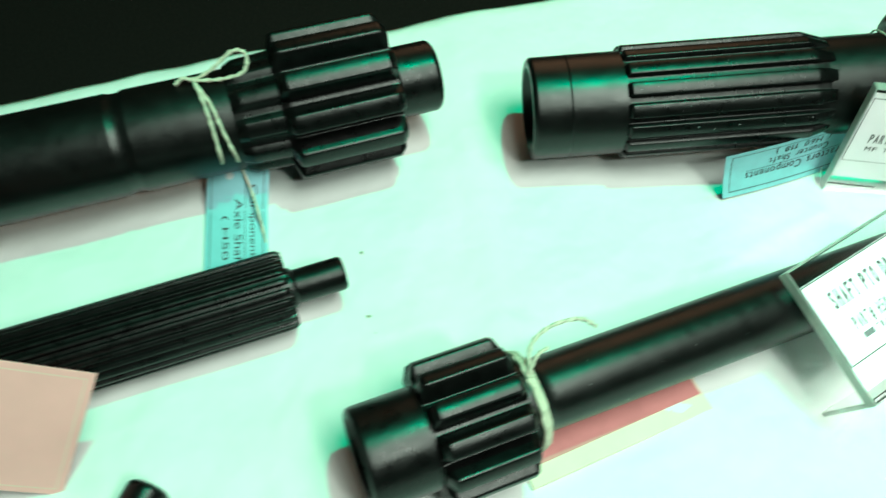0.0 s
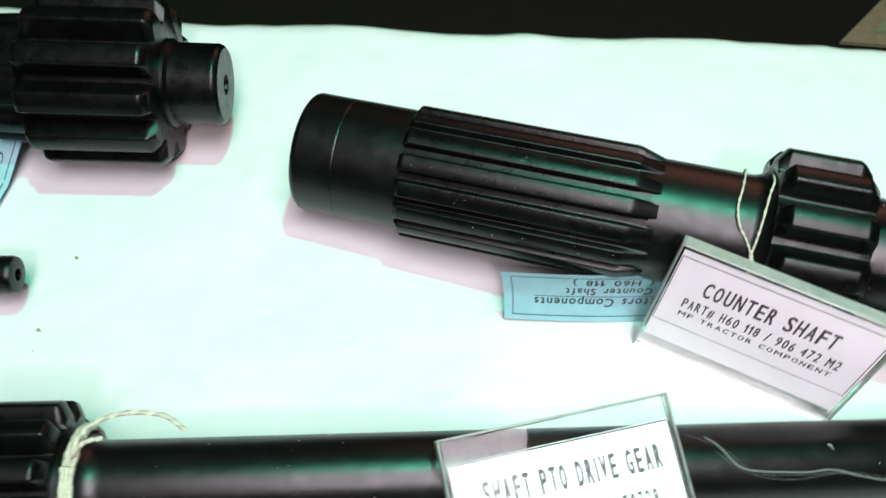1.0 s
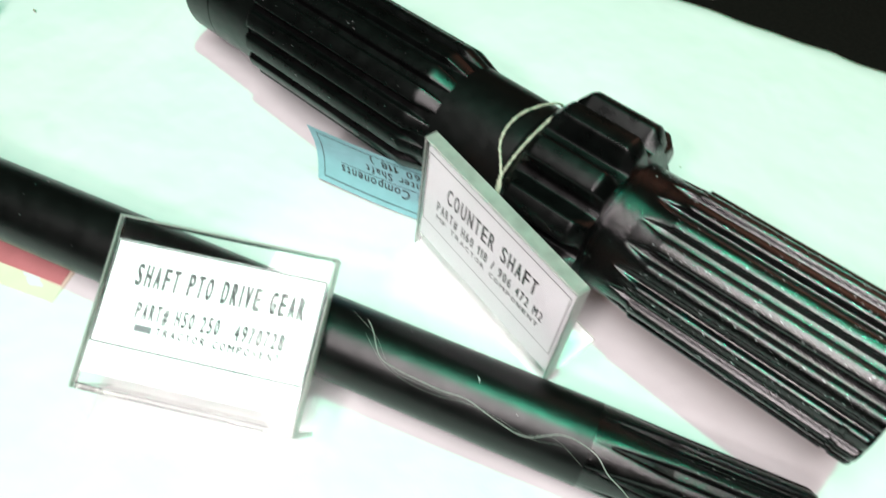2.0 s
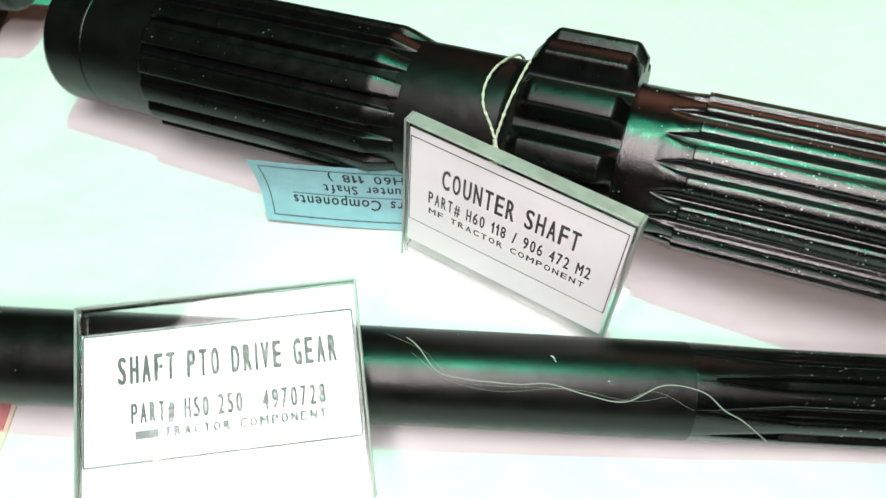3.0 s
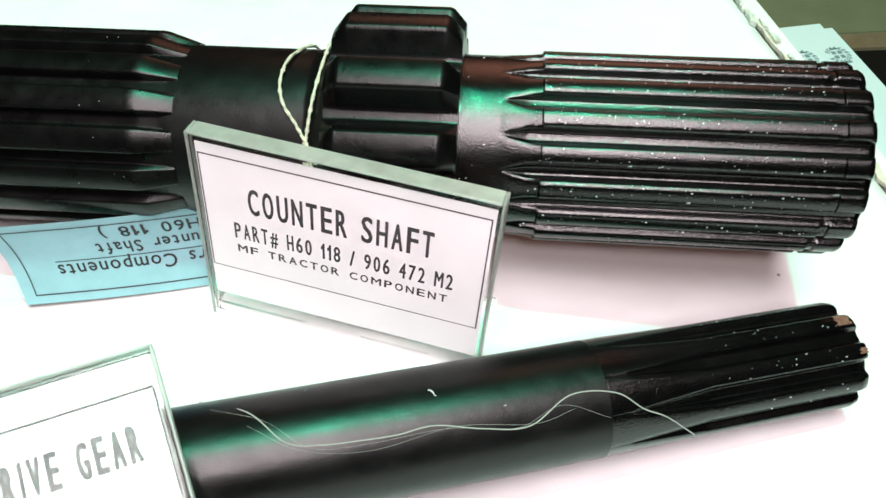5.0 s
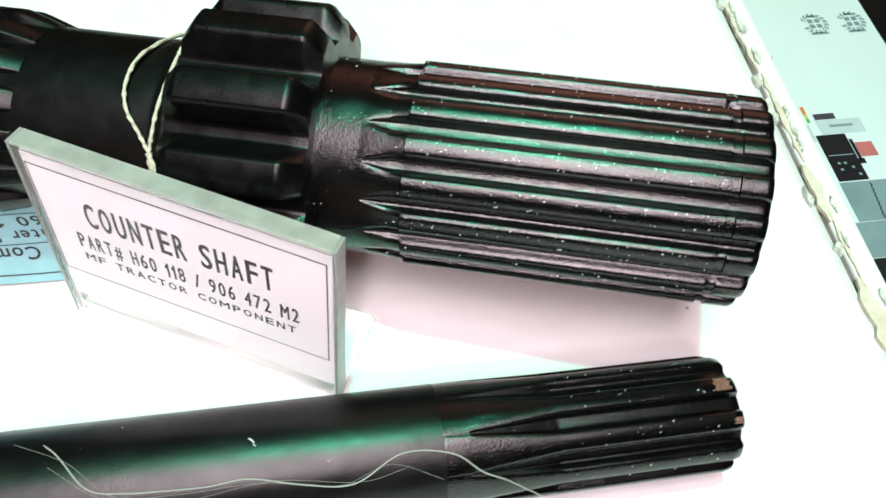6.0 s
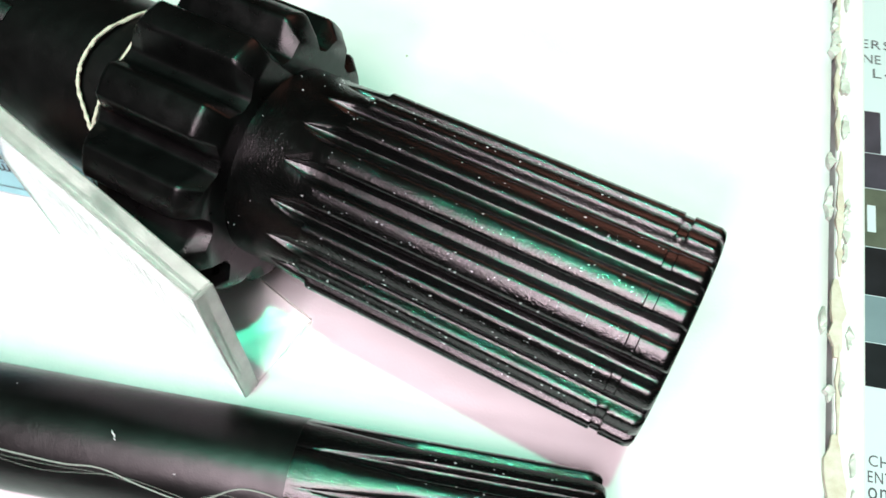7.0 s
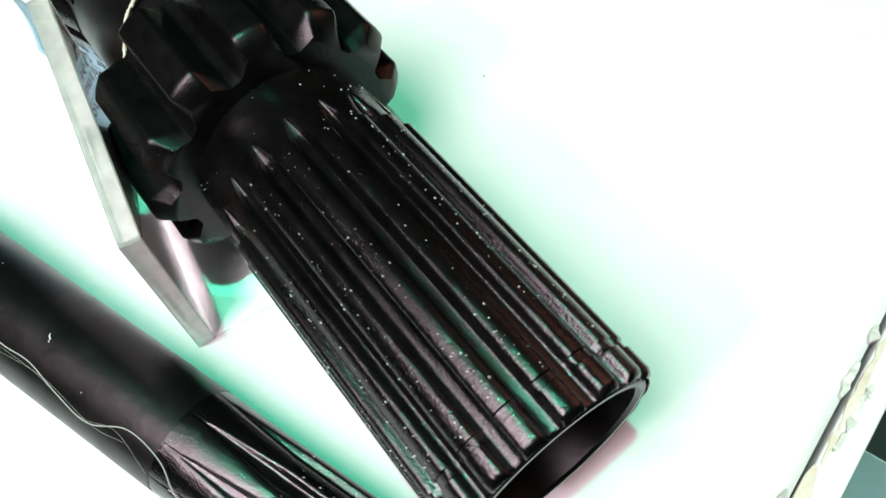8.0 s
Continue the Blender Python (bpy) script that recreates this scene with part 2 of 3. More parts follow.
def lettering(name, words, u0, u1, v0, v1, mat, parent, lift=0.00015, turn=0, stroke=0.0, gap=0.24, wide=None):
    """Condensed capitals of even width set into the box u0..u1, v0..v1 of the parent's sheet (u to the right, v downwards).
    stroke: metres by which each stroke is thickened; wide: one width for all letters (None: the typeface's own)."""
    if wide is None:
        cells = [0.5 if ch == " " else float(glyph(ch)[3][0] - glyph(ch)[2][0]) * 1.5 for ch in words]
    else:
        cells = [NARROW.get(ch, 1.0) * wide for ch in words]
    total = sum(cells) + gap * (len(words) - 1)
    unit = (u1 - u0) / total
    tall = max(float(glyph(ch)[3][1]) for ch in words if ch != " ")
    strikes = [(0, 0), (-1, 0), (1, 0), (0, 0.7), (0, -0.7), (-0.8, 0.6), (0.8, 0.6), (-0.8, -0.6), (0.8, -0.6)] if stroke else [(0, 0)]
    verts, faces = [], []
    at = u0
    for ch, w in zip(words, cells):
        if ch != " ":
            co, polys, lo, hi = glyph(ch)
            if ch.isupper() or ch.isdigit():
                low, high = 0.0, 1.0
            else:
                low, high = float(lo[1]) / tall, float(hi[1]) / tall
            for k, (dx, dy) in enumerate(strikes):
                n = len(verts)
                for a, b in co:
                    x = at + stroke + a * (w * unit - 2 * stroke) + dx * stroke
                    y = v1 - (low + (high - low) * b) * (v1 - v0 - 1.4 * stroke) - 0.7 * stroke - dy * stroke
                    if turn:
                        x, y = u0 + u1 - x, v0 + v1 - y
                    verts.append((x, -y, lift + 4e-6 * k))
                faces += [tuple(n + i for i in p) for p in polys]
        at += (w + gap) * unit
    return mesh_part(name, mesh_of(name, verts, faces, mat), parent)


def bar(name, u0, u1, v0, v1, mat, parent, lift=0.00012):
    me = mesh_of(name, [(u0, -v1, lift), (u1, -v1, lift), (u1, -v0, lift), (u0, -v0, lift)], [(0, 1, 2, 3)], mat)
    return mesh_part(name, me, parent)


# ---- the table, its cloth and edging ----
TABLE = pose(0.619, 0.872, 0, 0, 0, 21.5)  # far right corner; local x to the right, y to the back
table = thing("display_table", TABLE @ pose(0, 0, -0.75), "white painted display table under a cloth", "table")
part("tabletop", box(-1.3, -0.002, -1.15, -0.012, 0.715, 0.745, 0.002), PAINT, table)
for x, y in ((-1.25, -1.1), (-1.25, -0.06), (-0.05, -1.1), (-0.05, -0.06)):
    part("leg", box(x - 0.025, x + 0.025, y - 0.025, y + 0.025, 0.0, 0.714, 0.003), PAINT, table)


def cloth_height(x, y):
    """Height of the cloth in table coordinates: slow waves, pressed folds and a rise to the edging."""
    z = 0.0026 * noise.noise((x * 6, y * 6, 0.3)) + 0.0030 * noise.noise((x * 12, y * 12, 4.1)) + 0.0008 * noise.noise((x * 34, y * 30, 1.7))
    for cx, cy, ang, depth in ((-0.50, -0.05, 75, 0.0030), (-0.62, -0.25, -35, 0.0026), (-0.30, -0.34, 62, 0.0024), (-0.20, -0.1, -40, 0.0014)):
        d = (x - cx) * math.sin(radians(ang)) - (y - cy) * math.cos(radians(ang))
        z += depth * math.exp(-abs(d) / 0.018) * (0.6 + 0.4 * noise.noise((x * 5, y * 5, ang)))
    lip = max(0.0, min(1.0, (x + 0.055) / 0.05))
    return z * (1 - lip) + 0.0105 * lip * lip * (3 - 2 * lip)


def build_cloth():
    nx, ny = 190, 170
    verts, faces = [], []
    for j in range(ny + 1):
        for i in range(nx + 1):
            x = -1.25 + 1.249 * i / nx
            far = 0.0015 * math.sin(x * 23) + 0.0025 * noise.noise((x * 31, 0, 7)) + 0.004 + 0.048 * min(abs(x), 0.9) + (0.010 if x < -0.62 else 0.0)
            y = -1.12 + (1.12 + far) * j / ny
            drop = -0.004 * max(0, j - ny + 2)
            verts.append((x, y, cloth_height(x, y) + drop))
    for j in range(ny):
        for i in range(nx):
            a = j * (nx + 1) + i
            faces.append((a, a + 1, a + nx + 2, a + nx + 1))
    me = mesh_of("tablecloth", verts, faces, CLOTH, 60)
    ob = mesh_part("tablecloth", me, None, "", TABLE)
    tagged(ob, "white satin tablecloth with pressed folds and a wavy hem", "tablecloth")
    thick = ob.modifiers.new("thickness", "SOLIDIFY")
    thick.thickness, thick.offset = 0.0012, -1
    return ob


build_cloth()

edging = thing("table_edging", TABLE, "white painted edging strip with chipped flaking paint", "edging")
part("strip", box(0.001, 0.0122, -1.15, 0.004, -0.03, 0.0118, 0.0012), PAINT, edging)


def chip_outline(cx, cy, length, width, rng):
    left, right = [], []
    n = max(5, int(length / 0.004))
    for k in range(n + 1):
        t = k / n
        w = width * math.sin(math.pi * min(max(t, 0.03), 0.97)) ** 0.6
        left.append((cx - w * rng.uniform(0.2, 1.0) * 0.5, cy + (t - 0.5) * length))
        right.append((cx + w * rng.uniform(0.3, 1.0) * 0.6, cy + (t - 0.5) * length + rng.uniform(-0.001, 0.001)))
    return left + right[::-1]


def flat_flake(name, outline, z, thick, mat, curl, rng):
    n = len(outline)
    top = [(x, y, z + thick + curl * rng.random()) for x, y in outline]
    low = [(x, y, z - 0.001) for x, y in outline]
    faces = [tuple(range(n - 1, -1, -1)), tuple(range(n, 2 * n))]
    faces += [(i, (i + 1) % n, n + (i + 1) % n, n + i) for i in range(n)]
    half = n // 2
    strips = [(n + k, n + k + 1, n + n - 2 - k, n + n - 1 - k) for k in range(half - 1)]
    return mesh_of(name, low + top, [tuple(range(n - 1, -1, -1))] + strips + faces[2:], mat)


def build_chips():
    rng = random.Random(5)
    y = -0.52
    while y < -0.004:
        length = rng.uniform(0.014, 0.040)
        width = rng.choice((0.0022, 0.003, 0.0045, 0.009)) * rng.uniform(0.8, 1.2)
        mesh_part("bare_patch", flat_flake("bare_patch", chip_outline(0.0015 + rng.uniform(-0.001, 0.001), y, length, width, rng), 0.0116, 0.0008, FILLER, 0.0004, rng), edging, "bare fibreboard where the paint broke off")
        for _ in range(rng.choice((1, 2, 2, 3))):
            side = rng.choice((-1, 1, 1))
            fx = 0.0015 + side * (width * 0.5 + rng.uniform(0.0, 0.0015))
            fy = y + rng.uniform(-0.45, 0.45) * length
            mesh_part("paint_flake", flat_flake("paint_flake", chip_outline(fx, fy, rng.uniform(0.005, 0.014), rng.uniform(0.002, 0.005), rng), 0.0118, 0.0008, FLAKE, 0.0016, rng), edging, "lifted flake of old paint")
        y += length * rng.uniform(0.75, 0.98)


build_chips()

# ---- room: floor, mat, walls ----
tagged(part("floor", box(-3, 3.6, -2.6, 4.0, -0.85, -0.75), DARK_FLOOR), "dark brown carpet floor", "floor", kind="structure")
# unseen walls; the north one is brown for the rims reflected in the shafts
for name, b, mat in (("wall_north", (-3, 3.6, 4.0, 4.1, -0.85, 2.4), WALL), ("wall_south", (-3, 3.6, -2.7, -2.6, -0.85, 2.4), WALL_DARK),
                     ("wall_east", (3.6, 3.7, -2.7, 4.1, -0.85, 2.4), WALL_DARK), ("wall_west", (-3.1, -3, -2.7, 4.1, -0.85, 2.4), WALL_DARK)):
    tagged(part(name, box(*b), mat), "unseen plain dark wall closing the room", "wall", kind="structure")
# unseen ceiling, kept pale so lamp light bounces back as fill
tagged(part("ceiling", box(-3.1, 3.7, -2.7, 4.1, 2.4, 2.5), CEILING), "unseen pale ceiling that bounces fill light", "ceiling", kind="structure")


def build_mat():
    ob = thing("floor_mat", pose(0, 0, -0.75), "pale green floor mat with a beige border", "mat")
    outer = [Vector(p) for p in ((0.775, 1.82, 0), (1.9, 2.12, 0), (2.3, 3.0, 0), (1.29, 2.98, 0))]
    c = sum(outer, Vector()) / 4
    inner = [p + (c - p).normalized() * 0.085 for p in outer]

    def slab(name, poly, z0, z1, mat):
        n = len(poly)
        vs = [(p.x, p.y, z0) for p in poly] + [(p.x, p.y, z1) for p in poly]
        fs = [tuple(range(n - 1, -1, -1)), tuple(range(n, 2 * n))] + [(i, (i + 1) % n, n + (i + 1) % n, n + i) for i in range(n)]
        return mesh_part(name, mesh_of(name, vs, fs, mat), ob)

    slab("border", outer, 0.0, 0.008, MAT_EDGE)
    slab("field", inner, 0.0, 0.012, MAT_PALE)


build_mat()

# ---- printed board on a low stand beside the table ----
POSTER_AT = pose(0.803, 1.05, -0.15, 0, 0, 22)  # its top right corner
stand = thing("low_stand", POSTER_AT @ pose(0, 0, -0.60), "low dark stand under the printed board", "stand")
part("stand_top", box(-0.30, 0.0, -0.60, -0.01, 0.575, 0.596, 0.002), WALL_DARK, stand)
part("stand_foot", box(-0.27, -0.03, -0.57, -0.04, 0.0, 0.574, 0.003), WALL_DARK, stand)


def build_poster():
    ob = thing("printed_board", POSTER_AT, "pale blue printed board with crests and a machine picture", "poster")
    bm = box(-0.30, 0.0, -0.62, 0.0, -0.004, 0.0)
    bmesh.ops.bevel(bm, geom=[e for e in bm.edges if abs(e.verts[0].co.z - e.verts[1].co.z) > 0.003], offset=0.008, segments=4, affect="EDGES")
    part("board", bm, POSTER, ob)
    for cx in (-0.0485, -0.0165):
        crest = []
        faces = []
        cy = 0.0462
        for i in range(14):  # wreath of small leaves
            a = radians(-60 + 300 * i / 13)
            for r, w in ((0.0104, 0.0024), (0.0083, 0.0019)):
                px, py = cx + r * math.sin(a), cy + r * math.cos(a)
                n = len(crest)
                t = Vector((math.cos(a + 0.5), -math.sin(a + 0.5), 0)) * w
                q = Vector((math.sin(a), math.cos(a), 0)) * w * 0.45
                c = Vector((px, -py, 0.0003))
                t.y, q.y = -t.y, -q.y
                crest += [c - t, c + q, c + t, c - q]
                faces.append((n, n + 1, n + 2, n + 3))
        for ux, uy, w, h in ((-0.003, -0.003, 0.0024, 0.0024), (0.003, -0.003, 0.0024, 0.0024), (-0.003, 0.003, 0.0024, 0.0024), (0.003, 0.003, 0.0024, 0.0024), (0, -0.0085, 0.004, 0.0012), (0, 0.0112, 0.008, 0.0014)):
            n = len(crest)
            crest += [Vector((cx + ux + sx * w, -(cy + uy + sy * h), 0.0003)) for sx, sy in ((-0.9, -0.9), (0.9, -0.9), (0.9, 0.9), (-0.9, 0.9))]
            faces.append((n, n + 1, n + 2, n + 3))
        mesh_part("crest", mesh_of("crest", crest, faces, P_GREY), ob, "grey printed crest with a wreath")
    lettering("heading", "ERSICAL", -0.1570, -0.111, 0.054, 0.061, GREY_INK, ob, 0.0003)
    lettering("heading", "NE CENTER", -0.1560, -0.102, 0.066, 0.073, GREY_INK, ob, 0.0003)
    lettering("heading", "L47 V00", -0.1500, -0.098, 0.077, 0.084, GREY_INK, ob, 0.0003)
    for b in ((-0.30, -0.146, 0.1105, 0.1410, P_PURPLE), (-0.30, -0.1005, 0.1415, 0.1660, P_PURPLE), (-0.30, -0.1005, 0.1665, 0.2055, P_OLIVE), (-0.30, -0.1005, 0.2060, 0.2365, P_DARK), (-0.30, 0.0, 0.2370, 0.2650, P_GREY),
              (-0.30, 0.0, 0.2655, 0.291, P_DARK), (-0.0965, 0.0, 0.2035, 0.2365, P_GREY), (-0.0960, -0.0735, 0.1605, 0.2025, P_DARK), (-0.0905, -0.0560, 0.1465, 0.1600, P_PALE)):
        bar("picture_panel", *b[:4], b[4], ob, 0.0003)
    for b in ((-0.0902, -0.0740, 0.1405, 0.1460, P_PURPLE), (-0.0700, -0.0570, 0.1695, 0.1825, RED), (-0.0970, -0.0945, 0.1325, 0.1400, P_ORANGE), (-0.0968, -0.0945, 0.1402, 0.1440, P_YELLOW), (-0.0968, -0.0945, 0.1442, 0.1480, P_GREEN),
              (-0.0995, -0.0970, 0.1500, 0.1660, P_PALE), (-0.122, -0.1005, 0.1420, 0.1432, P_PALE), (-0.0940, -0.0755, 0.1792, 0.1800, P_GREY), (-0.0730, -0.0705, 0.1660, 0.1850, P_DARK), (-0.0750, -0.0690, 0.1840, 0.1885, P_DARK),
              (-0.155, -0.150, 0.178, 0.196, POSTER), (-0.165, -0.160, 0.178, 0.196, POSTER)):
        bar("picture_detail", *b[:4], b[4], ob, 0.0005)
    for u, v in ((-0.0905, 0.1860), (-0.0860, 0.1860), (-0.0905, 0.1915), (-0.0815, 0.1900), (-0.0790, 0.1965)):
        bar("picture_detail", u, u + 0.0022, v, v + 0.0020, P_GREY, ob, 0.0006)
    zigzag = []
    for k in range(17):
        u, v = -0.0755 - 0.0002 * k + (0.0012 if k % 2 else 0.0), 0.2055 + 0.0019 * k
        zigzag += [(u, -v, 0.0006), (u + 0.0009, -v, 0.0006)]
    mesh_part("picture_detail", mesh_of("picture_detail", zigzag, [(2 * k, 2 * k + 2, 2 * k + 3, 2 * k + 1) for k in range(16)], P_DARK), ob)
    bar("unread_mark", -0.0820, -0.0640, 0.1515, 0.1538, P_GREY, ob, 0.0005)
    for k, (u, w) in enumerate(((-0.1560, "CHI"), (-0.1565, "ENT"), (-0.1565, "om"))):
        lettering("caption", w, u, u + 0.0125, 0.3285 + 0.0085 * k, 0.3345 + 0.0085 * k, GREY_INK, ob, 0.0003)


build_poster()

# ---- steel shafts ----
def dust_glints(parent, s0, s1, r, count, seed, teeth=0, phase=0.0, low=1.0):
    """Pale grains on the upper side of a shaft: dusty specks, and glints put in as white flecks."""
    rng = random.Random(seed)
    verts, faces = [], []
    for _ in range(count):
        s, a, w = rng.uniform(s0, s1), rng.uniform(math.pi * 0.1, math.pi * low), rng.choice((0.00012, 0.00018, 0.00018, 0.00028))
        if teeth:
            pitch = 2 * math.pi / teeth
            a = phase + (round((a - phase) / pitch) + rng.uniform(-0.22, 0.22)) * pitch
        n = len(verts)
        for ds, da, dr in ((-w * rng.uniform(1, 2.5), 0, 0), (0, w / r, 0), (w, -w / r, 0), (0, 0, w * 1.2)):
            verts.append((s + ds, (r + dr) * math.cos(a + da), (r + dr) * math.sin(a + da)))
        faces += [(n, n + 1, n + 3), (n + 1, n + 2, n + 3), (n + 2, n, n + 3)]
    tagged(mesh_part("dust_glints", mesh_of("dust_glints", verts, faces, CARD), parent, "pale dusty grains and painted glints"), kind="stuff")


def counter_shaft():
    ob = thing("counter_shaft", axis_pose((0.4, 0.5873, 0.0486), (1, 0.0776, 0.0539)), "black painted steel counter shaft with splines and a pinion", "machine shaft", "shafts on the table")
    mesh_part("plain_journal", lathe("plain_journal", [(-0.176, 0.0), (-0.176, 0.024), (-0.181, 0.0265), (-0.183, 0.028), (-0.183, 0.0322), (-0.1815, 0.0340), (-0.180, 0.0345), (-0.1585, 0.0345), (-0.158, 0.0342), (-0.1575, 0.0346),
              (-0.121, 0.0346)], SATIN_BLACK, 96, False, False), ob)
    mesh_part("long_spline", toothed("long_spline", [(-0.122, 0.0338, 0.0350, 0.30, 0.54), (-0.120, 0.0338, 0.0378, 0.30, 0.56), (-0.1195, 0.0338, 0.0382, 0.30, 0.58), (0.0005, 0.0338, 0.0382, 0.30, 0.58),
              (0.0025, 0.0338, 0.0379, 0.30, 0.57), (0.0150, 0.0330, 0.0338, 0.40, 0.44)], 16, BLACK, 0.166), ob)
    mesh_part("neck", lathe("neck", [(0.010, 0.0333), (0.062, 0.0333), (0.066, 0.0345), (0.070, 0.0385), (0.0715, 0.040), (0.073, 0.040)], SATIN_BLACK, 96), ob)
    mesh_part("pinion", toothed("pinion", [(0.070, 0.0400, 0.0445, 0.22, 0.36), (0.0745, 0.0400, 0.0500, 0.20, 0.40), (0.0755, 0.0400, 0.0505, 0.20, 0.42), (0.110, 0.0400, 0.0505, 0.20, 0.42),
              (0.1115, 0.0400, 0.0498, 0.20, 0.40), (0.1160, 0.0396, 0.0450, 0.22, 0.36)], 12, BLACK, 0.367), ob)
    mesh_part("collar", lathe("collar", [(0.114, 0.0336), (0.1318, 0.0336)], OILED, 96), ob)
    mesh_part("end_spline", toothed("end_spline", [(0.130, 0.0335, 0.0336, 0.02, 0.90), (0.1325, 0.0333, 0.0338, 0.06, 0.84), (0.1395, 0.0318, 0.0342, 0.26, 0.58), (0.1445, 0.0316, 0.0347, 0.29, 0.55),
              (0.1450, 0.0316, 0.0358, 0.30, 0.50), (0.2430, 0.0316, 0.0358, 0.30, 0.50), (0.2433, 0.0316, 0.0351, 0.30, 0.50), (0.2458, 0.0316, 0.0351, 0.30, 0.50), (0.2461, 0.0316, 0.0358, 0.30, 0.50),
              (0.2540, 0.0316, 0.0357, 0.30, 0.50), (0.2554, 0.0314, 0.0349, 0.30, 0.50), (0.2560, 0.0310, 0.0335, 0.29, 0.55)], 17, OILED, 0.26, True, False, 0.40), ob, "oily black splined end")
    mesh_part("end_face", lathe("end_face", [(0.2555, 0.0325), (0.2562, 0.0318), (0.2562, 0.0300), (0.2550, 0.0290), (0.2300, 0.0280), (0.2300, 0.008), (0.2240, 0.006), (0.2240, 0.0)], SATIN_BLACK, 72, False, False), ob)
    # dense flecks on the splined end imitate specular sparkle among the grains
    dust_glints(ob, 0.140, 0.242, 0.0357, 330, 1, 17, 0.26, 1.18)
    dust_glints(ob, -0.118, 0.0, 0.0381, 40, 2, 16, 0.166)
    dust_glints(ob, 0.117, 0.130, 0.0336, 14, 5)
    return ob


def pto_shaft():
    ob = thing("drive_shaft", axis_pose((0.4, 0.441, 0.028), (1, 0.4175, -0.0415)), "slim black steel drive shaft with a pinion and splined end", "machine shaft", "shafts on the table")
    mesh_part("stub_journal", lathe("stub_journal", [(-0.300, 0.0), (-0.300, 0.021), (-0.305, 0.0225), (-0.3055, 0.025), (-0.304, 0.0272), (-0.302, 0.0278), (-0.262, 0.0278)], BLACK, 72, False, True), ob)
    mesh_part("pinion", toothed("pinion", [(-0.2690, 0.0285, 0.0330, 0.22, 0.36), (-0.2660, 0.0285, 0.0386, 0.20, 0.42), (-0.2650, 0.0285, 0.0392, 0.20, 0.44), (-0.2220, 0.0285, 0.0392, 0.20, 0.44),
              (-0.2205, 0.0285, 0.0386, 0.20, 0.42), (-0.2175, 0.0285, 0.0330, 0.22, 0.36)], 12, BLACK, 0.12), ob)
    mesh_part("long_bar", lathe("long_bar", [(-0.2200, 0.0260), (-0.2120, 0.0258), (-0.2080, 0.0225), (-0.2040, 0.0206), (-0.2000, 0.0204), (0.1880, 0.0204)], SATIN_BLACK, 72), ob)
    mesh_part("end_spline", toothed("end_spline", [(0.1875, 0.0203, 0.0203, 0.03, 0.90), (0.1960, 0.0200, 0.0203, 0.03, 0.88), (0.2250, 0.0168, 0.0200, 0.36, 0.46), (0.2830, 0.0166, 0.0200, 0.38, 0.46),
              (0.2855, 0.0164, 0.0194, 0.40, 0.44), (0.2865, 0.0160, 0.0184, 0.42, 0.42)], 10, OILED, 0.2, True, True, 0.28), ob, "oily black splined end")
    mesh_part("worn_tip", lathe("worn_tip", [(0.2860, 0.0158), (0.2872, 0.0150), (0.2872, 0.0), ], BARE, 36, False, False), ob, "bare metal on the worn end")
    for a0, a1, s0, s1 in ((78, 90, 0.2785, 0.2838), (116, 122, 0.2825, 0.2852)):
        loops = []
        for k in range(7):
            a = radians(a0 + (a1 - a0) * k / 6)
            wob = 0.0006 * math.sin(k * 2.1)
            loops.append([(st, r * math.cos(a), r * math.sin(a)) for st, r in ((s0 + wob, 0.0199), (s0 + wob, 0.0202), (s1 - wob, 0.0202), (s1 - wob, 0.0199))])
        mesh_part("worn_edge", rings("worn_edge", loops, RUST), ob, "brown bare metal at a chipped tooth")
    dust_glints(ob, 0.226, 0.28, 0.0199, 60, 3, 10, 0.2)
    dust_glints(ob, -0.19, 0.18, 0.0204, 40, 4)
    return ob


def axle_shaft():
    ob = thing("axle_shaft", axis_pose((0.0, 0.5415, 0.0495), (1, 0.3502, -0.0062)), "thick black steel axle shaft with a gear and drilled end", "machine shaft", "shafts on the table")
    mesh_part("bar", lathe("bar", [(-0.34, 0.0328), (-0.050, 0.0328), (-0.047, 0.0318), (-0.042, 0.0318), (-0.039, 0.0330), (0.030, 0.0330)], SATIN_BLACK, 84), ob)
    mesh_part("gear", toothed("gear", [(0.024, 0.0330, 0.0340, 0.24, 0.36), (0.030, 0.0335, 0.0372, 0.22, 0.40), (0.054, 0.0345, 0.0385, 0.22, 0.40), (0.0575, 0.0360, 0.0480, 0.20, 0.42), (0.060, 0.0362, 0.0491, 0.20, 0.44),
              (0.125, 0.0362, 0.0491, 0.20, 0.44), (0.1268, 0.0362, 0.0484, 0.20, 0.42), (0.1300, 0.0362, 0.0450, 0.22, 0.38)], 11, BLACK, 0.33), ob)
    mesh_part("stub", lathe("stub", [(0.126, 0.0262), (0.132, 0.0262), (0.134, 0.0241), (0.1590, 0.0241), (0.1610, 0.0232), (0.1622, 0.0215), (0.1622, 0.0062), (0.1600, 0.0052), (0.1500, 0.0050), (0.1500, 0.0)], BLACK, 72, True, False), ob)
    return ob


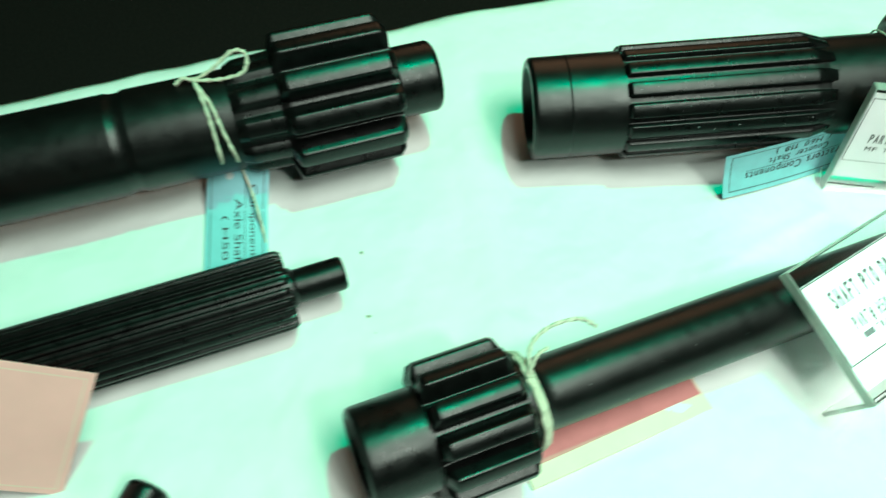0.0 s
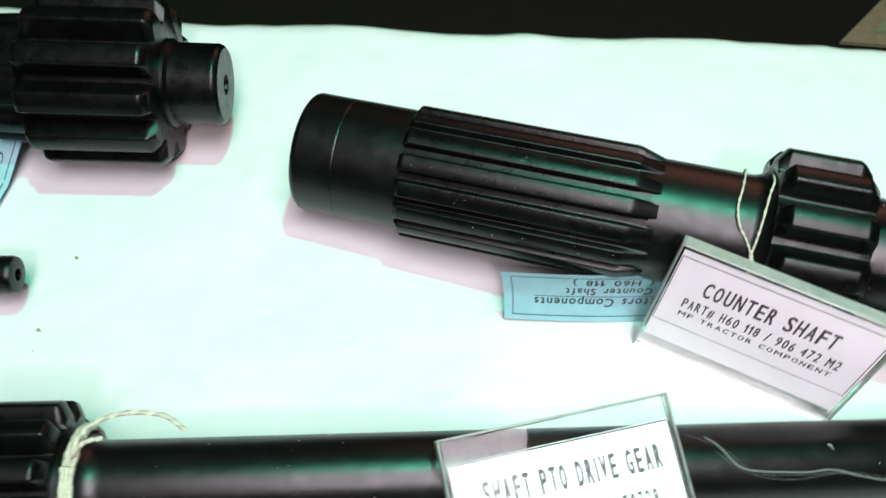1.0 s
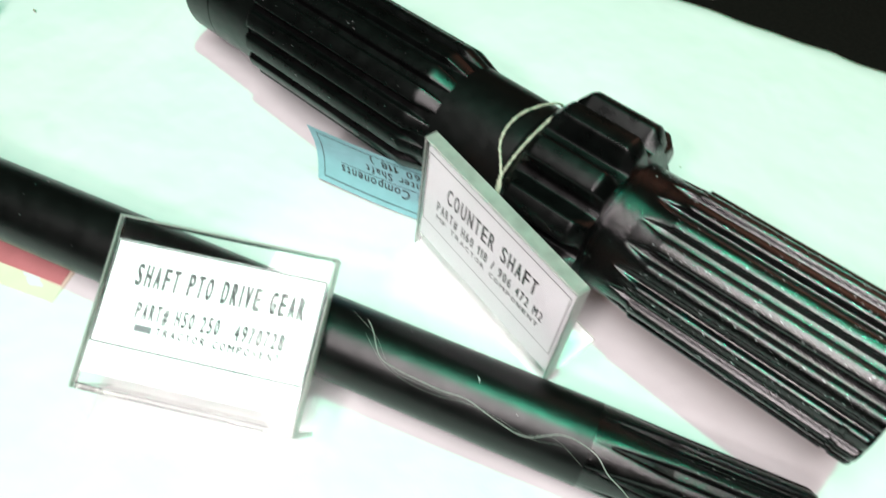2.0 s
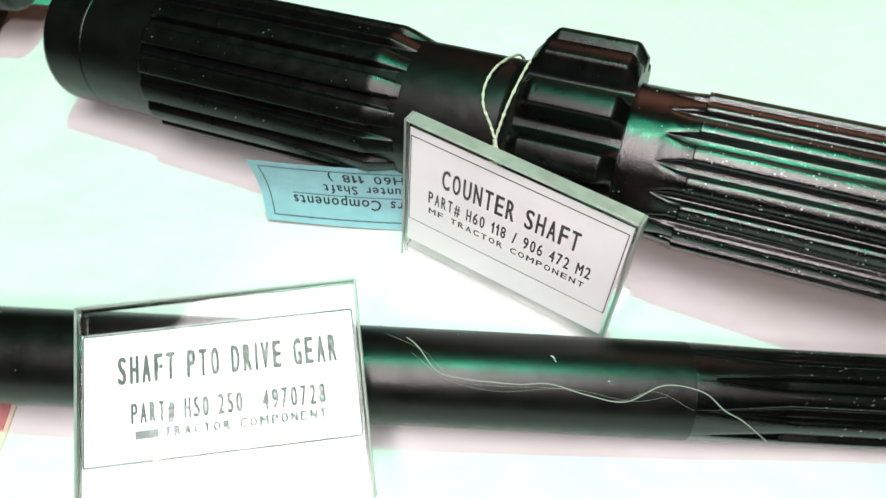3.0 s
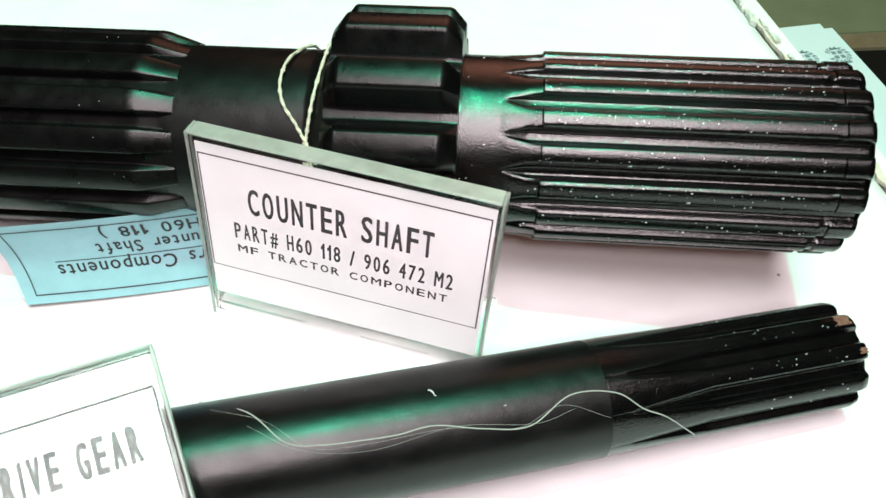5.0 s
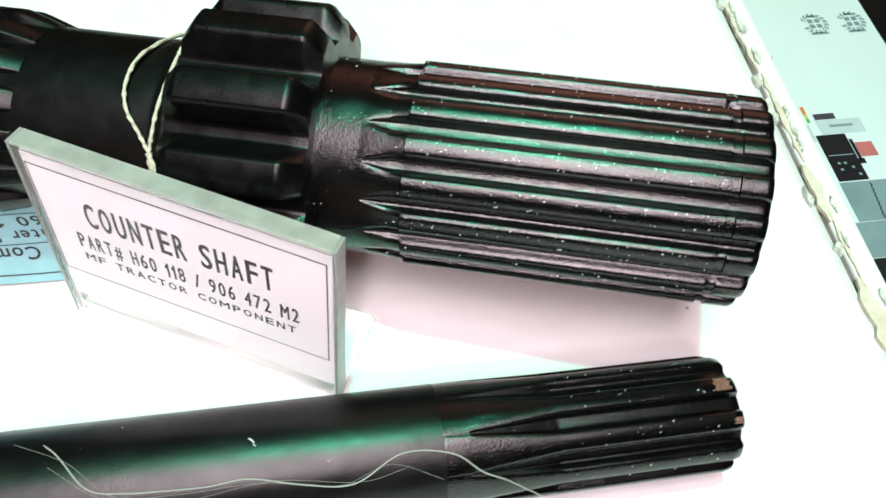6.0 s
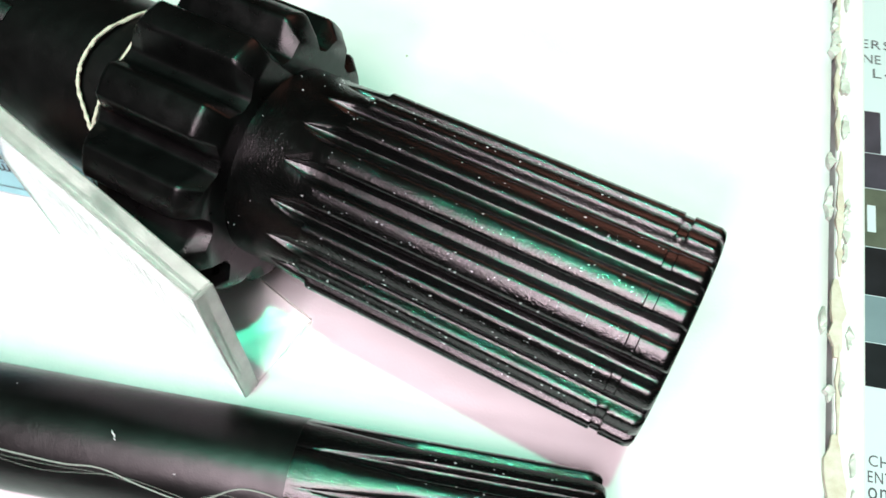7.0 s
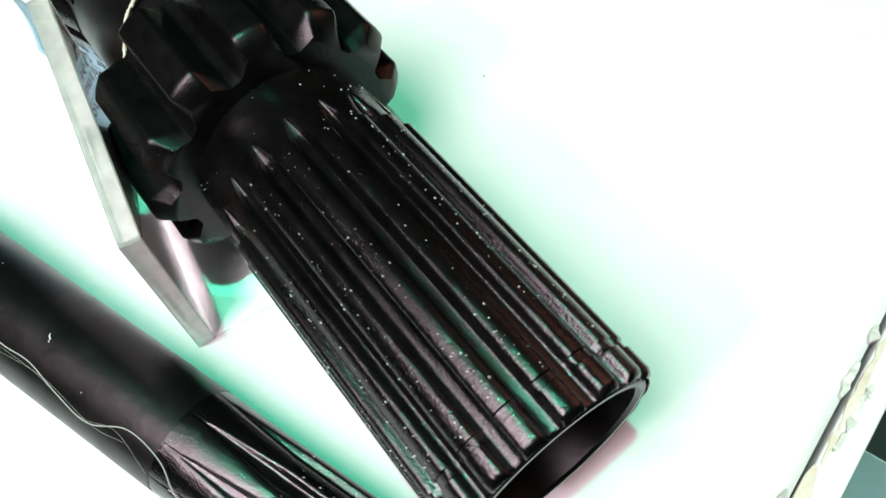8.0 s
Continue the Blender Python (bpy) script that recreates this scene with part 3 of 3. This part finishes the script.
def small_shaft():
    ob = thing("splined_shaft", axis_pose((-0.1, 0.3702, 0.0245), (1, 0.3863, -0.0015)), "black steel shaft with fine splines and a thin stub", "machine shaft", "shafts on the table")
    mesh_part("fine_spline", toothed("fine_spline", [(-0.20, 0.0222, 0.0245, 0.40, 0.42), (0.1760, 0.0222, 0.0245, 0.40, 0.42), (0.1785, 0.0222, 0.0241, 0.40, 0.40), (0.1808, 0.0218, 0.0226, 0.42, 0.38)], 24, BLACK, 0.1), ob)
    mesh_part("stub", lathe("stub", [(0.1780, 0.0130), (0.1825, 0.0125), (0.1845, 0.0105), (0.2125, 0.0105), (0.2145, 0.0096), (0.2150, 0.0080), (0.2150, 0.0035), (0.2100, 0.0030), (0.2100, 0.0)], BLACK, 48, True, False), ob)
    return ob


def tip_shaft():
    ob = thing("thin_shaft", axis_pose((0.006, 0.315, 0.012), (0.35, 1.0, 0.0)), "thin black steel shaft lying on the cloth", "machine shaft", "shafts on the table")
    mesh_part("bar", lathe("bar", [(-0.20, 0.012), (0.0, 0.012), (0.0015, 0.0115), (0.0030, 0.0095), (0.0030, 0.0)], BLACK, 40, True, False), ob)
    return ob


counter_shaft(), pto_shaft(), axle_shaft(), small_shaft(), tip_shaft()


# ---- sign holders ----
def holder_pose(tl, u, v):
    """Sheet pose: local x along the top edge, local -y down the sheet, local z out of the face."""
    u = Vector(u).normalized()
    v = Vector(v)
    v = (v - u * v.dot(u)).normalized()
    m = Matrix((u, -v, u.cross(-v))).transposed().to_4x4()
    return Matrix.Translation(tl) @ m


def sign_holder(name, m, width, height, base, card_top, card_low, label, foot_turn=0.0):
    """Two clear sheets with a card between, and a foot bent back from the lower edge."""
    ob = thing(name, m, label, "sign holder", "sign holders")
    part("front_sheet", box(0, width, -height, 0, -0.0018, 0.0, 0.0004, 1), FILM, ob, "clear acrylic").visible_shadow = False
    part("back_sheet", box(0, width, -height, 0, -0.0068, -0.0026, 0.0004, 1), ACRYLIC, ob, "clear acrylic").visible_shadow = False
    hinge = Matrix.Translation((0, -height, 0)) @ Matrix.Rotation(radians(foot_turn), 4, "X") @ Matrix.Translation((0, height, 0))
    part("foot", box(0, width, -height, -height + 0.0024, -base, -0.0070, 0.0005, 1), ACRYLIC, ob, "clear acrylic", hinge).visible_shadow = False
    # thin strips carry the pale piped-light tint along the cut edges
    t = 0.0012
    for name2, b in (("top_edge", (0, width, 0.0001, t, -0.0070, 0.0002)), ("side_edge", (-t, -0.0001, -height, t, -0.0070, 0.0002)), ("side_edge", (width + 0.0001, width + t, -height, t, -0.0070, 0.0002))):
        part(name2, box(*b, 0.0004, 1), EDGE, ob, "pale cut edge of the acrylic")
    e = 0.0009
    for name2, b in (("foot_edge", (0, width, -height, -height + 0.0026, -base - e, -base - 0.0001)), ("foot_edge", (-e, -0.0001, -height, -height + 0.0026, -base, -0.0072)), ("foot_edge", (width + 0.0001, width + e, -height, -height + 0.0026, -base, -0.0072))):
        part(name2, box(*b, 0.0003, 1), EDGE, ob, "pale cut edge of the acrylic", hinge).visible_shadow = False
    card = part("card", box(0.0012, width - 0.0012, -card_low, -card_top, -0.0024, -0.0020), CARD, ob, "white printed card")
    return ob, card


def build_signs():
    face = -0.0020 + 0.0001
    m = holder_pose((0.4298, 0.5487, 0.0858), (0.9937, -0.1110, -0.006), (-0.034, -0.122, -0.987))
    ob, card = sign_holder("counter_shaft_sign", m, 0.1056, 0.0858, 0.037, 0.0032, 0.0740, "clear acrylic sign holder with a white card reading counter shaft", 10.0)
    lettering("title", "COUNTER SHAFT", 0.0184, 0.0850, 0.0184, 0.0302, INK, card, face, 0, 0.00025, 0.30, 1.0)
    lettering("part_number", "PART# H60 118 / 906 472 M2", 0.0120, 0.0930, 0.0354, 0.0428, INK, card, face, 0, 0.00016, 0.36, 1.0)
    lettering("subtitle", "MF TRACTOR COMPONENT", 0.0125, 0.0915, 0.0458, 0.0494, INK, card, face, 0, 0.00011, 0.36, 1.0)
    bar("rule", 0.0016, 0.1034, 0.0586, 0.0590, INK, card, face)
    bar("rule", 0.0016, 0.1034, 0.0072, 0.0078, INK, card, face)
    bar("rule", 0.0016, 0.0021, 0.0078, 0.0586, INK, card, face)
    bar("rule", 0.1029, 0.1034, 0.0078, 0.0586, INK, card, face)
    m = holder_pose((0.3508, 0.4227, 0.0684), (0.836, 0.547, -0.034), (0.0437, -0.0632, -0.0264))
    ob, card = sign_holder("drive_gear_sign", m, 0.1058, 0.0825, 0.044, 0.0102, 0.0740, "clear acrylic sign holder tipped back on the drive shaft")
    lettering("title", "SHAFT PTO DRIVE GEAR", 0.0143, 0.0972, 0.0198, 0.0306, INK, card, face, 0, 0.00040, 0.32, 1.0)
    lettering("part_number", "PART# H50 250", 0.0190, 0.0602, 0.0378, 0.0456, INK, card, face, 0, 0.00026, 0.34, 1.0)
    lettering("part_number", "4970728", 0.0675, 0.0915, 0.0382, 0.0460, INK, card, face, 0, 0.00026, 0.34, 1.0)
    bar("brand_bar", 0.0204, 0.0290, 0.0481, 0.0514, GREY_INK, card, face)
    lettering("subtitle", "TRACTOR COMPONENT", 0.0310, 0.0913, 0.0478, 0.0516, INK, card, face, 0, 0.00020, 0.36, 1.0)
    bar("rule", 0.0016, 0.1042, 0.0591, 0.0600, INK, card, face)
    bar("rule", 0.0016, 0.1042, 0.0104, 0.0113, INK, card, face)
    bar("rule", 0.0013, 0.0021, 0.0113, 0.0591, INK, card, face)
    bar("rule", 0.1037, 0.1045, 0.0113, 0.0591, INK, card, face)


build_signs()


def pink_card():
    m = holder_pose((-0.107, 0.3507, 0.1128), (0.886, 0.07, -0.455), (-0.424, -0.494, -0.765))
    ob = thing("leaning_card", m, "pale pink card leaning against a splined shaft", "card")
    part("sheet", box(0.0, 0.1050, -0.0840, 0.0, -0.0006, 0.0, 0.0002, 1), PINK, ob)
    for u0, u1, v0, v1 in ((0.004, 0.101, 0.004, 0.0045), (0.004, 0.101, 0.0795, 0.080), (0.004, 0.0045, 0.0045, 0.0795), (0.1005, 0.101, 0.0045, 0.0795)):
        bar("rule", u0, u1, v0, v1, CREAM, ob, 0.0001)


pink_card()


# ---- paper tags and string ----
def sheet_mesh(name, fn, nu, nv, mat, thick=0.0003):
    verts, faces = [], []
    for j in range(nv + 1):
        for i in range(nu + 1):
            verts.append(fn(i / nu, j / nv))
    for j in range(nv):
        for i in range(nu):
            a = j * (nu + 1) + i
            faces.append((a, a + nu + 1, a + nu + 2, a + 1))
    me = mesh_of(name, verts, faces, mat, 60)
    return me


def wrap_to(me, fn, width, height):
    """Lays a flat mesh (x 0..width, y 0..-height) on a bent sheet."""
    e = 1e-3
    for v in me.vertices:
        a, b = min(max(v.co.x / width, 0), 1), min(max(-v.co.y / height, 0), 1)
        p = Vector(fn(a, b))
        n = (Vector(fn(a + e, b)) - p).cross(p - Vector(fn(a, b + e))).normalized()
        v.co = p + n * 0.00022


def tag_marks(tag, fn, width, height, lines, turn, rules):
    for words, u0, u1, v0, v1 in lines:
        t = lettering("tag_text", words, u0, u1, v0, v1, INK, tag, 0, turn, 0.00010, 0.20)
        wrap_to(t.data, fn, width, height)
    for u0, u1, v0, v1 in rules:
        n = 24
        verts, faces = [], []
        for k in range(n + 1):
            t = k / n
            if u1 - u0 > v1 - v0:
                verts += [(u0 + t * (u1 - u0), -v0, 0), (u0 + t * (u1 - u0), -v1, 0)]
            else:
                verts += [(u1, -(v0 + t * (v1 - v0)), 0), (u0, -(v0 + t * (v1 - v0)), 0)]
        faces = [(2 * k, 2 * k + 1, 2 * k + 3, 2 * k + 2) for k in range(n)]
        me = mesh_of("tag_rule", verts, faces, INK)
        wrap_to(me, fn, width, height)
        mesh_part("tag_rule", me, tag)


def counter_tag():
    width, height = 0.112, 0.0385
    tl, bl = Vector((0.3468, 0.5327, 0.0392)), Vector((0.3545, 0.5275, 0.0012))
    along = Vector((0.938, 0.347, 0.0))

    def fn(a, b):
        p = tl.lerp(bl, b) + along * (a * width * (1 - 0.08 * b))
        p.y += 0.003 * math.sin(math.pi * b) - 0.002 * math.sin(math.pi * a)
        return p

    ob = thing("blue_tag", Matrix(), "pale blue paper tag with upside down print on the counter shaft", "paper tag", "paper tags")
    mesh_part("paper", sheet_mesh("paper", fn, 24, 8, BLUE), ob)
    tag_marks(ob, fn, width, height, [("( H60 118 )", 0.0400, 0.0850, 0.0055, 0.0112), ("Counter Shaft", 0.0360, 0.0860, 0.0136, 0.0194), ("Tractors Components", 0.0180, 0.1040, 0.0222, 0.0284)], 1,
              [(0.0050, 0.108, 0.0035, 0.0040), (0.0050, 0.108, 0.0345, 0.0350), (0.0050, 0.0055, 0.0040, 0.0345), (0.018, 0.104, 0.0206, 0.0210)])
    return ob


def axle_tag():
    width, height = 0.041, 0.098

    def fn(a, b):
        top, mid, low = Vector((0.003, 0.533, 0.026)), Vector((0.002, 0.505, 0.006)), Vector((0.010, 0.443, 0.002))
        p = top.lerp(mid, min(b / 0.36, 1.0)) if b < 0.36 else mid.lerp(low, (b - 0.36) / 0.64)
        return p + Vector((1.0, 0.045, 0.0)) * (a * width) + Vector((0, 0, 0.004 * math.sin(math.pi * a) * (1 - b)))

    ob = thing("blue_tag", Matrix(), "pale blue punched paper tag tied to the axle shaft", "paper tag", "paper tags")
    mesh_part("paper", sheet_mesh("paper", fn, 10, 24, BLUE), ob)

    def column(words, u0, u1, v0, v1):
        cu = bpy.data.curves.new("tag_text", "FONT")
        cu.body = words
        tmp = bpy.data.objects.new("tag_text", cu)
        scene.collection.objects.link(tmp)
        me = bpy.data.meshes.new_from_object(tmp.evaluated_get(bpy.context.evaluated_depsgraph_get()))
        bpy.data.objects.remove(tmp)
        co = np.array([v.co[:2] for v in me.vertices])
        lo, hi = co.min(0), co.max(0)
        for v in me.vertices:
            a, b = (v.co.x - lo[0]) / (hi[0] - lo[0]), (v.co.y - lo[1]) / (hi[1] - lo[1])
            v.co = (u0 + b * (u1 - u0), -(v0 + a * (v1 - v0)), 0)
        me.materials.clear()
        me.materials.append(INK)
        wrap_to(me, fn, width, height)
        mesh_part("tag_text", me, ob)

    column("Components of", 0.0285, 0.0335, 0.018, 0.088)
    column("Axle Shaft", 0.0195, 0.0245, 0.028, 0.078)
    column("( H50 2", 0.0105, 0.0155, 0.040, 0.085)
    tag_marks(ob, fn, width, height, [], 0, [(0.003, 0.038, 0.0035, 0.0041), (0.003, 0.0035, 0.004, 0.097), (0.0375, 0.038, 0.004, 0.097), (0.0260, 0.0264, 0.018, 0.088)])
    hole = mesh_of("hole_ring", [(0.0155 + 0.0026 * math.cos(k * math.pi / 8), -0.0125 + 0.0026 * math.sin(k * math.pi / 8), 0) for k in range(16)], [tuple(range(16))], CARD)
    wrap_to(hole, fn, width, height)
    mesh_part("hole_ring", hole, ob, "pale punched hole")
    return ob


counter_tag(), axle_tag()


def on_shaft(m, s, r, deg):
    """A point on a shaft's skin: station, radius, degrees from the top towards the viewer."""
    a = radians(deg)
    return m @ Vector((s, -r * math.sin(a), r * math.cos(a)))


COUNTER = axis_pose((0.4, 0.5873, 0.0486), (1, 0.0776, 0.0539))
DRIVE = axis_pose((0.4, 0.441, 0.028), (1, 0.4175, -0.0415))
AXLE = axis_pose((0.0, 0.5415, 0.0495), (1, 0.3502, -0.0062))


def strings():
    ob = thing("tie_string", Matrix(), "thin cotton string looped round the counter shaft", "string", "tie strings")
    knot = on_shaft(COUNTER, 0.0632, 0.0350, 51)
    strand = [on_shaft(COUNTER, st, r, d) for st, r, d in ((0.0590, 0.0350, -75), (0.0572, 0.0350, -46), (0.0540, 0.0352, -6), (0.0525, 0.0352, 14), (0.0545, 0.0352, 29), (0.0595, 0.0350, 41))]
    mesh_part("strand", tube("strand", strand + [knot], 0.00062, STRING, twist=0.9), ob)
    strand = [on_shaft(COUNTER, st, r, d) for st, r, d in ((0.0700, 0.0400, -60), (0.0685, 0.0385, -16), (0.0668, 0.0368, -1), (0.0650, 0.0352, 24), (0.0640, 0.0350, 40))]
    mesh_part("strand", tube("strand", strand + [knot], 0.00062, STRING, twist=0.9), ob)
    strand = [on_shaft(COUNTER, st, 0.0352, d) for st, d in ((0.0640, 62), (0.0645, 72), (0.0648, 84), (0.0640, 96))]
    mesh_part("tail", tube("tail", [knot] + strand, 0.0010, STRING, twist=0.9), ob)
    mesh_part("tail", tube("tail", [knot, on_shaft(COUNTER, 0.0655, 0.0356, 60), on_shaft(COUNTER, 0.0672, 0.0375, 68), on_shaft(COUNTER, 0.0680, 0.0385, 74)], 0.0006, STRING, twist=0.9), ob)
    ob = thing("tie_string", Matrix(), "cotton string wound round the drive shaft beside its pinion", "string", "tie strings")
    for k in range(3):
        pts = [on_shaft(DRIVE, -0.2130 + 0.0016 * k + 0.0006 * math.sin(d / 40), 0.0272 - 0.0006 * k, d) for d in range(0, 361, 20)]
        mesh_part("winding", tube("winding", pts, 0.0012, STRING, steps=3, twist=0.9), ob)
    top = on_shaft(DRIVE, -0.2115, 0.0285, -5)
    mesh_part("tail", tube("tail", [top, top + Vector((0.001, 0.014, 0.003)), top + Vector((0.012, 0.025, 0.004)), top + Vector((0.028, 0.031, 0.002)), top + Vector((0.038, 0.030, -0.004))], 0.0011, STRING, twist=0.9), ob)
    mesh_part("tail", tube("tail", [top, top + Vector((0.004, 0.008, 0.004)), top + Vector((0.010, 0.013, 0.003))], 0.0010, STRING, twist=0.9), ob)
    ob = thing("tie_string", Matrix(), "doubled cotton string knotted round the axle shaft to its tag", "string", "tie strings")
    knot = on_shaft(AXLE, 0.006, 0.0350, -8)
    for k, off in enumerate((0.0, 0.0035)):
        pts = [on_shaft(AXLE, 0.004 + off, 0.0345, -70), knot, on_shaft(AXLE, 0.009 + off, 0.0345, 25), on_shaft(AXLE, 0.010 + off * 1.6, 0.0347, 55), on_shaft(AXLE, 0.010 + off * 2.6, 0.0352, 85)]
        end = Vector((0.014 + 0.012 * k, 0.528, 0.027))
        mesh_part("strand", tube("strand", pts + [end], 0.0012, STRING, twist=0.9), ob)
    mesh_part("bow_loop", tube("bow_loop", [knot, knot + Vector((0.012, 0.006, 0.005)), knot + Vector((0.024, 0.014, 0.012)), knot + Vector((0.032, 0.014, 0.010)), knot + Vector((0.031, 0.006, 0.003)), knot + Vector((0.018, 0.001, 0.001)), knot], 0.0012, STRING, twist=0.9), ob)
    mesh_part("tail", tube("tail", [knot, knot + Vector((-0.006, 0.0, 0.002)), knot + Vector((-0.011, -0.003, -0.001))], 0.0012, STRING, twist=0.9), ob)
    mesh_part("tail", tube("tail", [Vector((0.026, 0.528, 0.028)), Vector((0.036, 0.508, 0.018)), Vector((0.044, 0.485, 0.005)), Vector((0.047, 0.474, 0.002))], 0.0009, STRING, twist=0.9), ob)
    ob = thing("lint_thread", Matrix(), "fine loose thread lying along the drive shaft", "thread")
    pts = [on_shaft(DRIVE, s, 0.0207, d) for s, d in ((0.060, -60), (0.075, -16), (0.085, 18), (0.095, 25), (0.106, 27), (0.118, 28), (0.130, 26), (0.145, 36), (0.160, 41), (0.175, 21), (0.190, 26), (0.199, 45), (0.207, 57), (0.219, 88))]
    mesh_part("strand", tube("strand", pts, 0.00022, THREAD, seg=5), ob)
    rng = random.Random(8)
    for k in range(2):
        pts = [on_shaft(DRIVE, s0 + rng.uniform(-0.004, 0.004), 0.0208 + 0.0003 * rng.random(), d0 + rng.uniform(-7, 7)) for s0, d0 in ((0.066, -22), (0.078, 0), (0.088, 24), (0.110, 31), (0.136, 36), (0.158, 44), (0.172, 30), (0.190, 40))[k:8 - k % 2]]
        mesh_part("strand", tube("strand", pts, 0.00005, THREAD, seg=4), ob)

    ob = thing("lint_speck", Matrix(), "tiny white lint speck on the drive shaft", "lint")
    a, b = on_shaft(DRIVE, 0.1304, 0.0205, -7), on_shaft(DRIVE, 0.1318, 0.0205, -3)
    mesh_part("fibre", tube("fibre", [a, a.lerp(b, 0.5) + Vector((0, 0, 0.0006)), b], 0.00025, CARD, seg=6, steps=4), ob)
    mesh_part("fibre", tube("fibre", [b, b + Vector((0.0004, -0.0008, 0.0002)), b + Vector((0.0010, -0.0008, 0.0))], 0.00014, CARD, seg=5, steps=4), ob)


strings()


def booklet():
    ob = thing("booklet", pose(0.319, 0.371, 0.0, 0, 0, 24.5), "thin booklet with a red band under the drive shaft", "booklet")
    part("paper_block", box(-0.118, 0.0, 0.0, 0.060, 0.0012, 0.0030, 0.0004, 1), CREAM, ob)
    part("cover_band", box(-0.117, -0.002, 0.0110, 0.059, 0.0031, 0.0036), BAND, ob, "red printed cover band")


booklet()


def crumbs():
    ob = thing("crumb", Matrix(), "small dark crumbs on the white cloth", "crumb", kind="stuff")
    rng = random.Random(3)
    verts, faces = [], []
    for x, y in ((0.4246, 0.7164), (0.1075, 0.478), (0.5, 0.685), (0.43, 0.71), (0.115, 0.43), (0.12, 0.418), (0.655, 0.60)):
        n = len(verts)
        r = rng.uniform(0.0007, 0.0013)
        for k in range(6):
            verts.append((x + r * math.cos(k * 1.047) * rng.uniform(0.7, 1.5), y + r * math.sin(k * 1.047) * rng.uniform(0.5, 1.1), 0.0010))
        verts.append((x, y, 0.0026))
        faces += [(n + k, n + (k + 1) % 6, n + 6) for k in range(6)]
    mesh_part("crumb_pieces", mesh_of("crumb_pieces", verts, faces, MAT_PALE), ob)


crumbs()
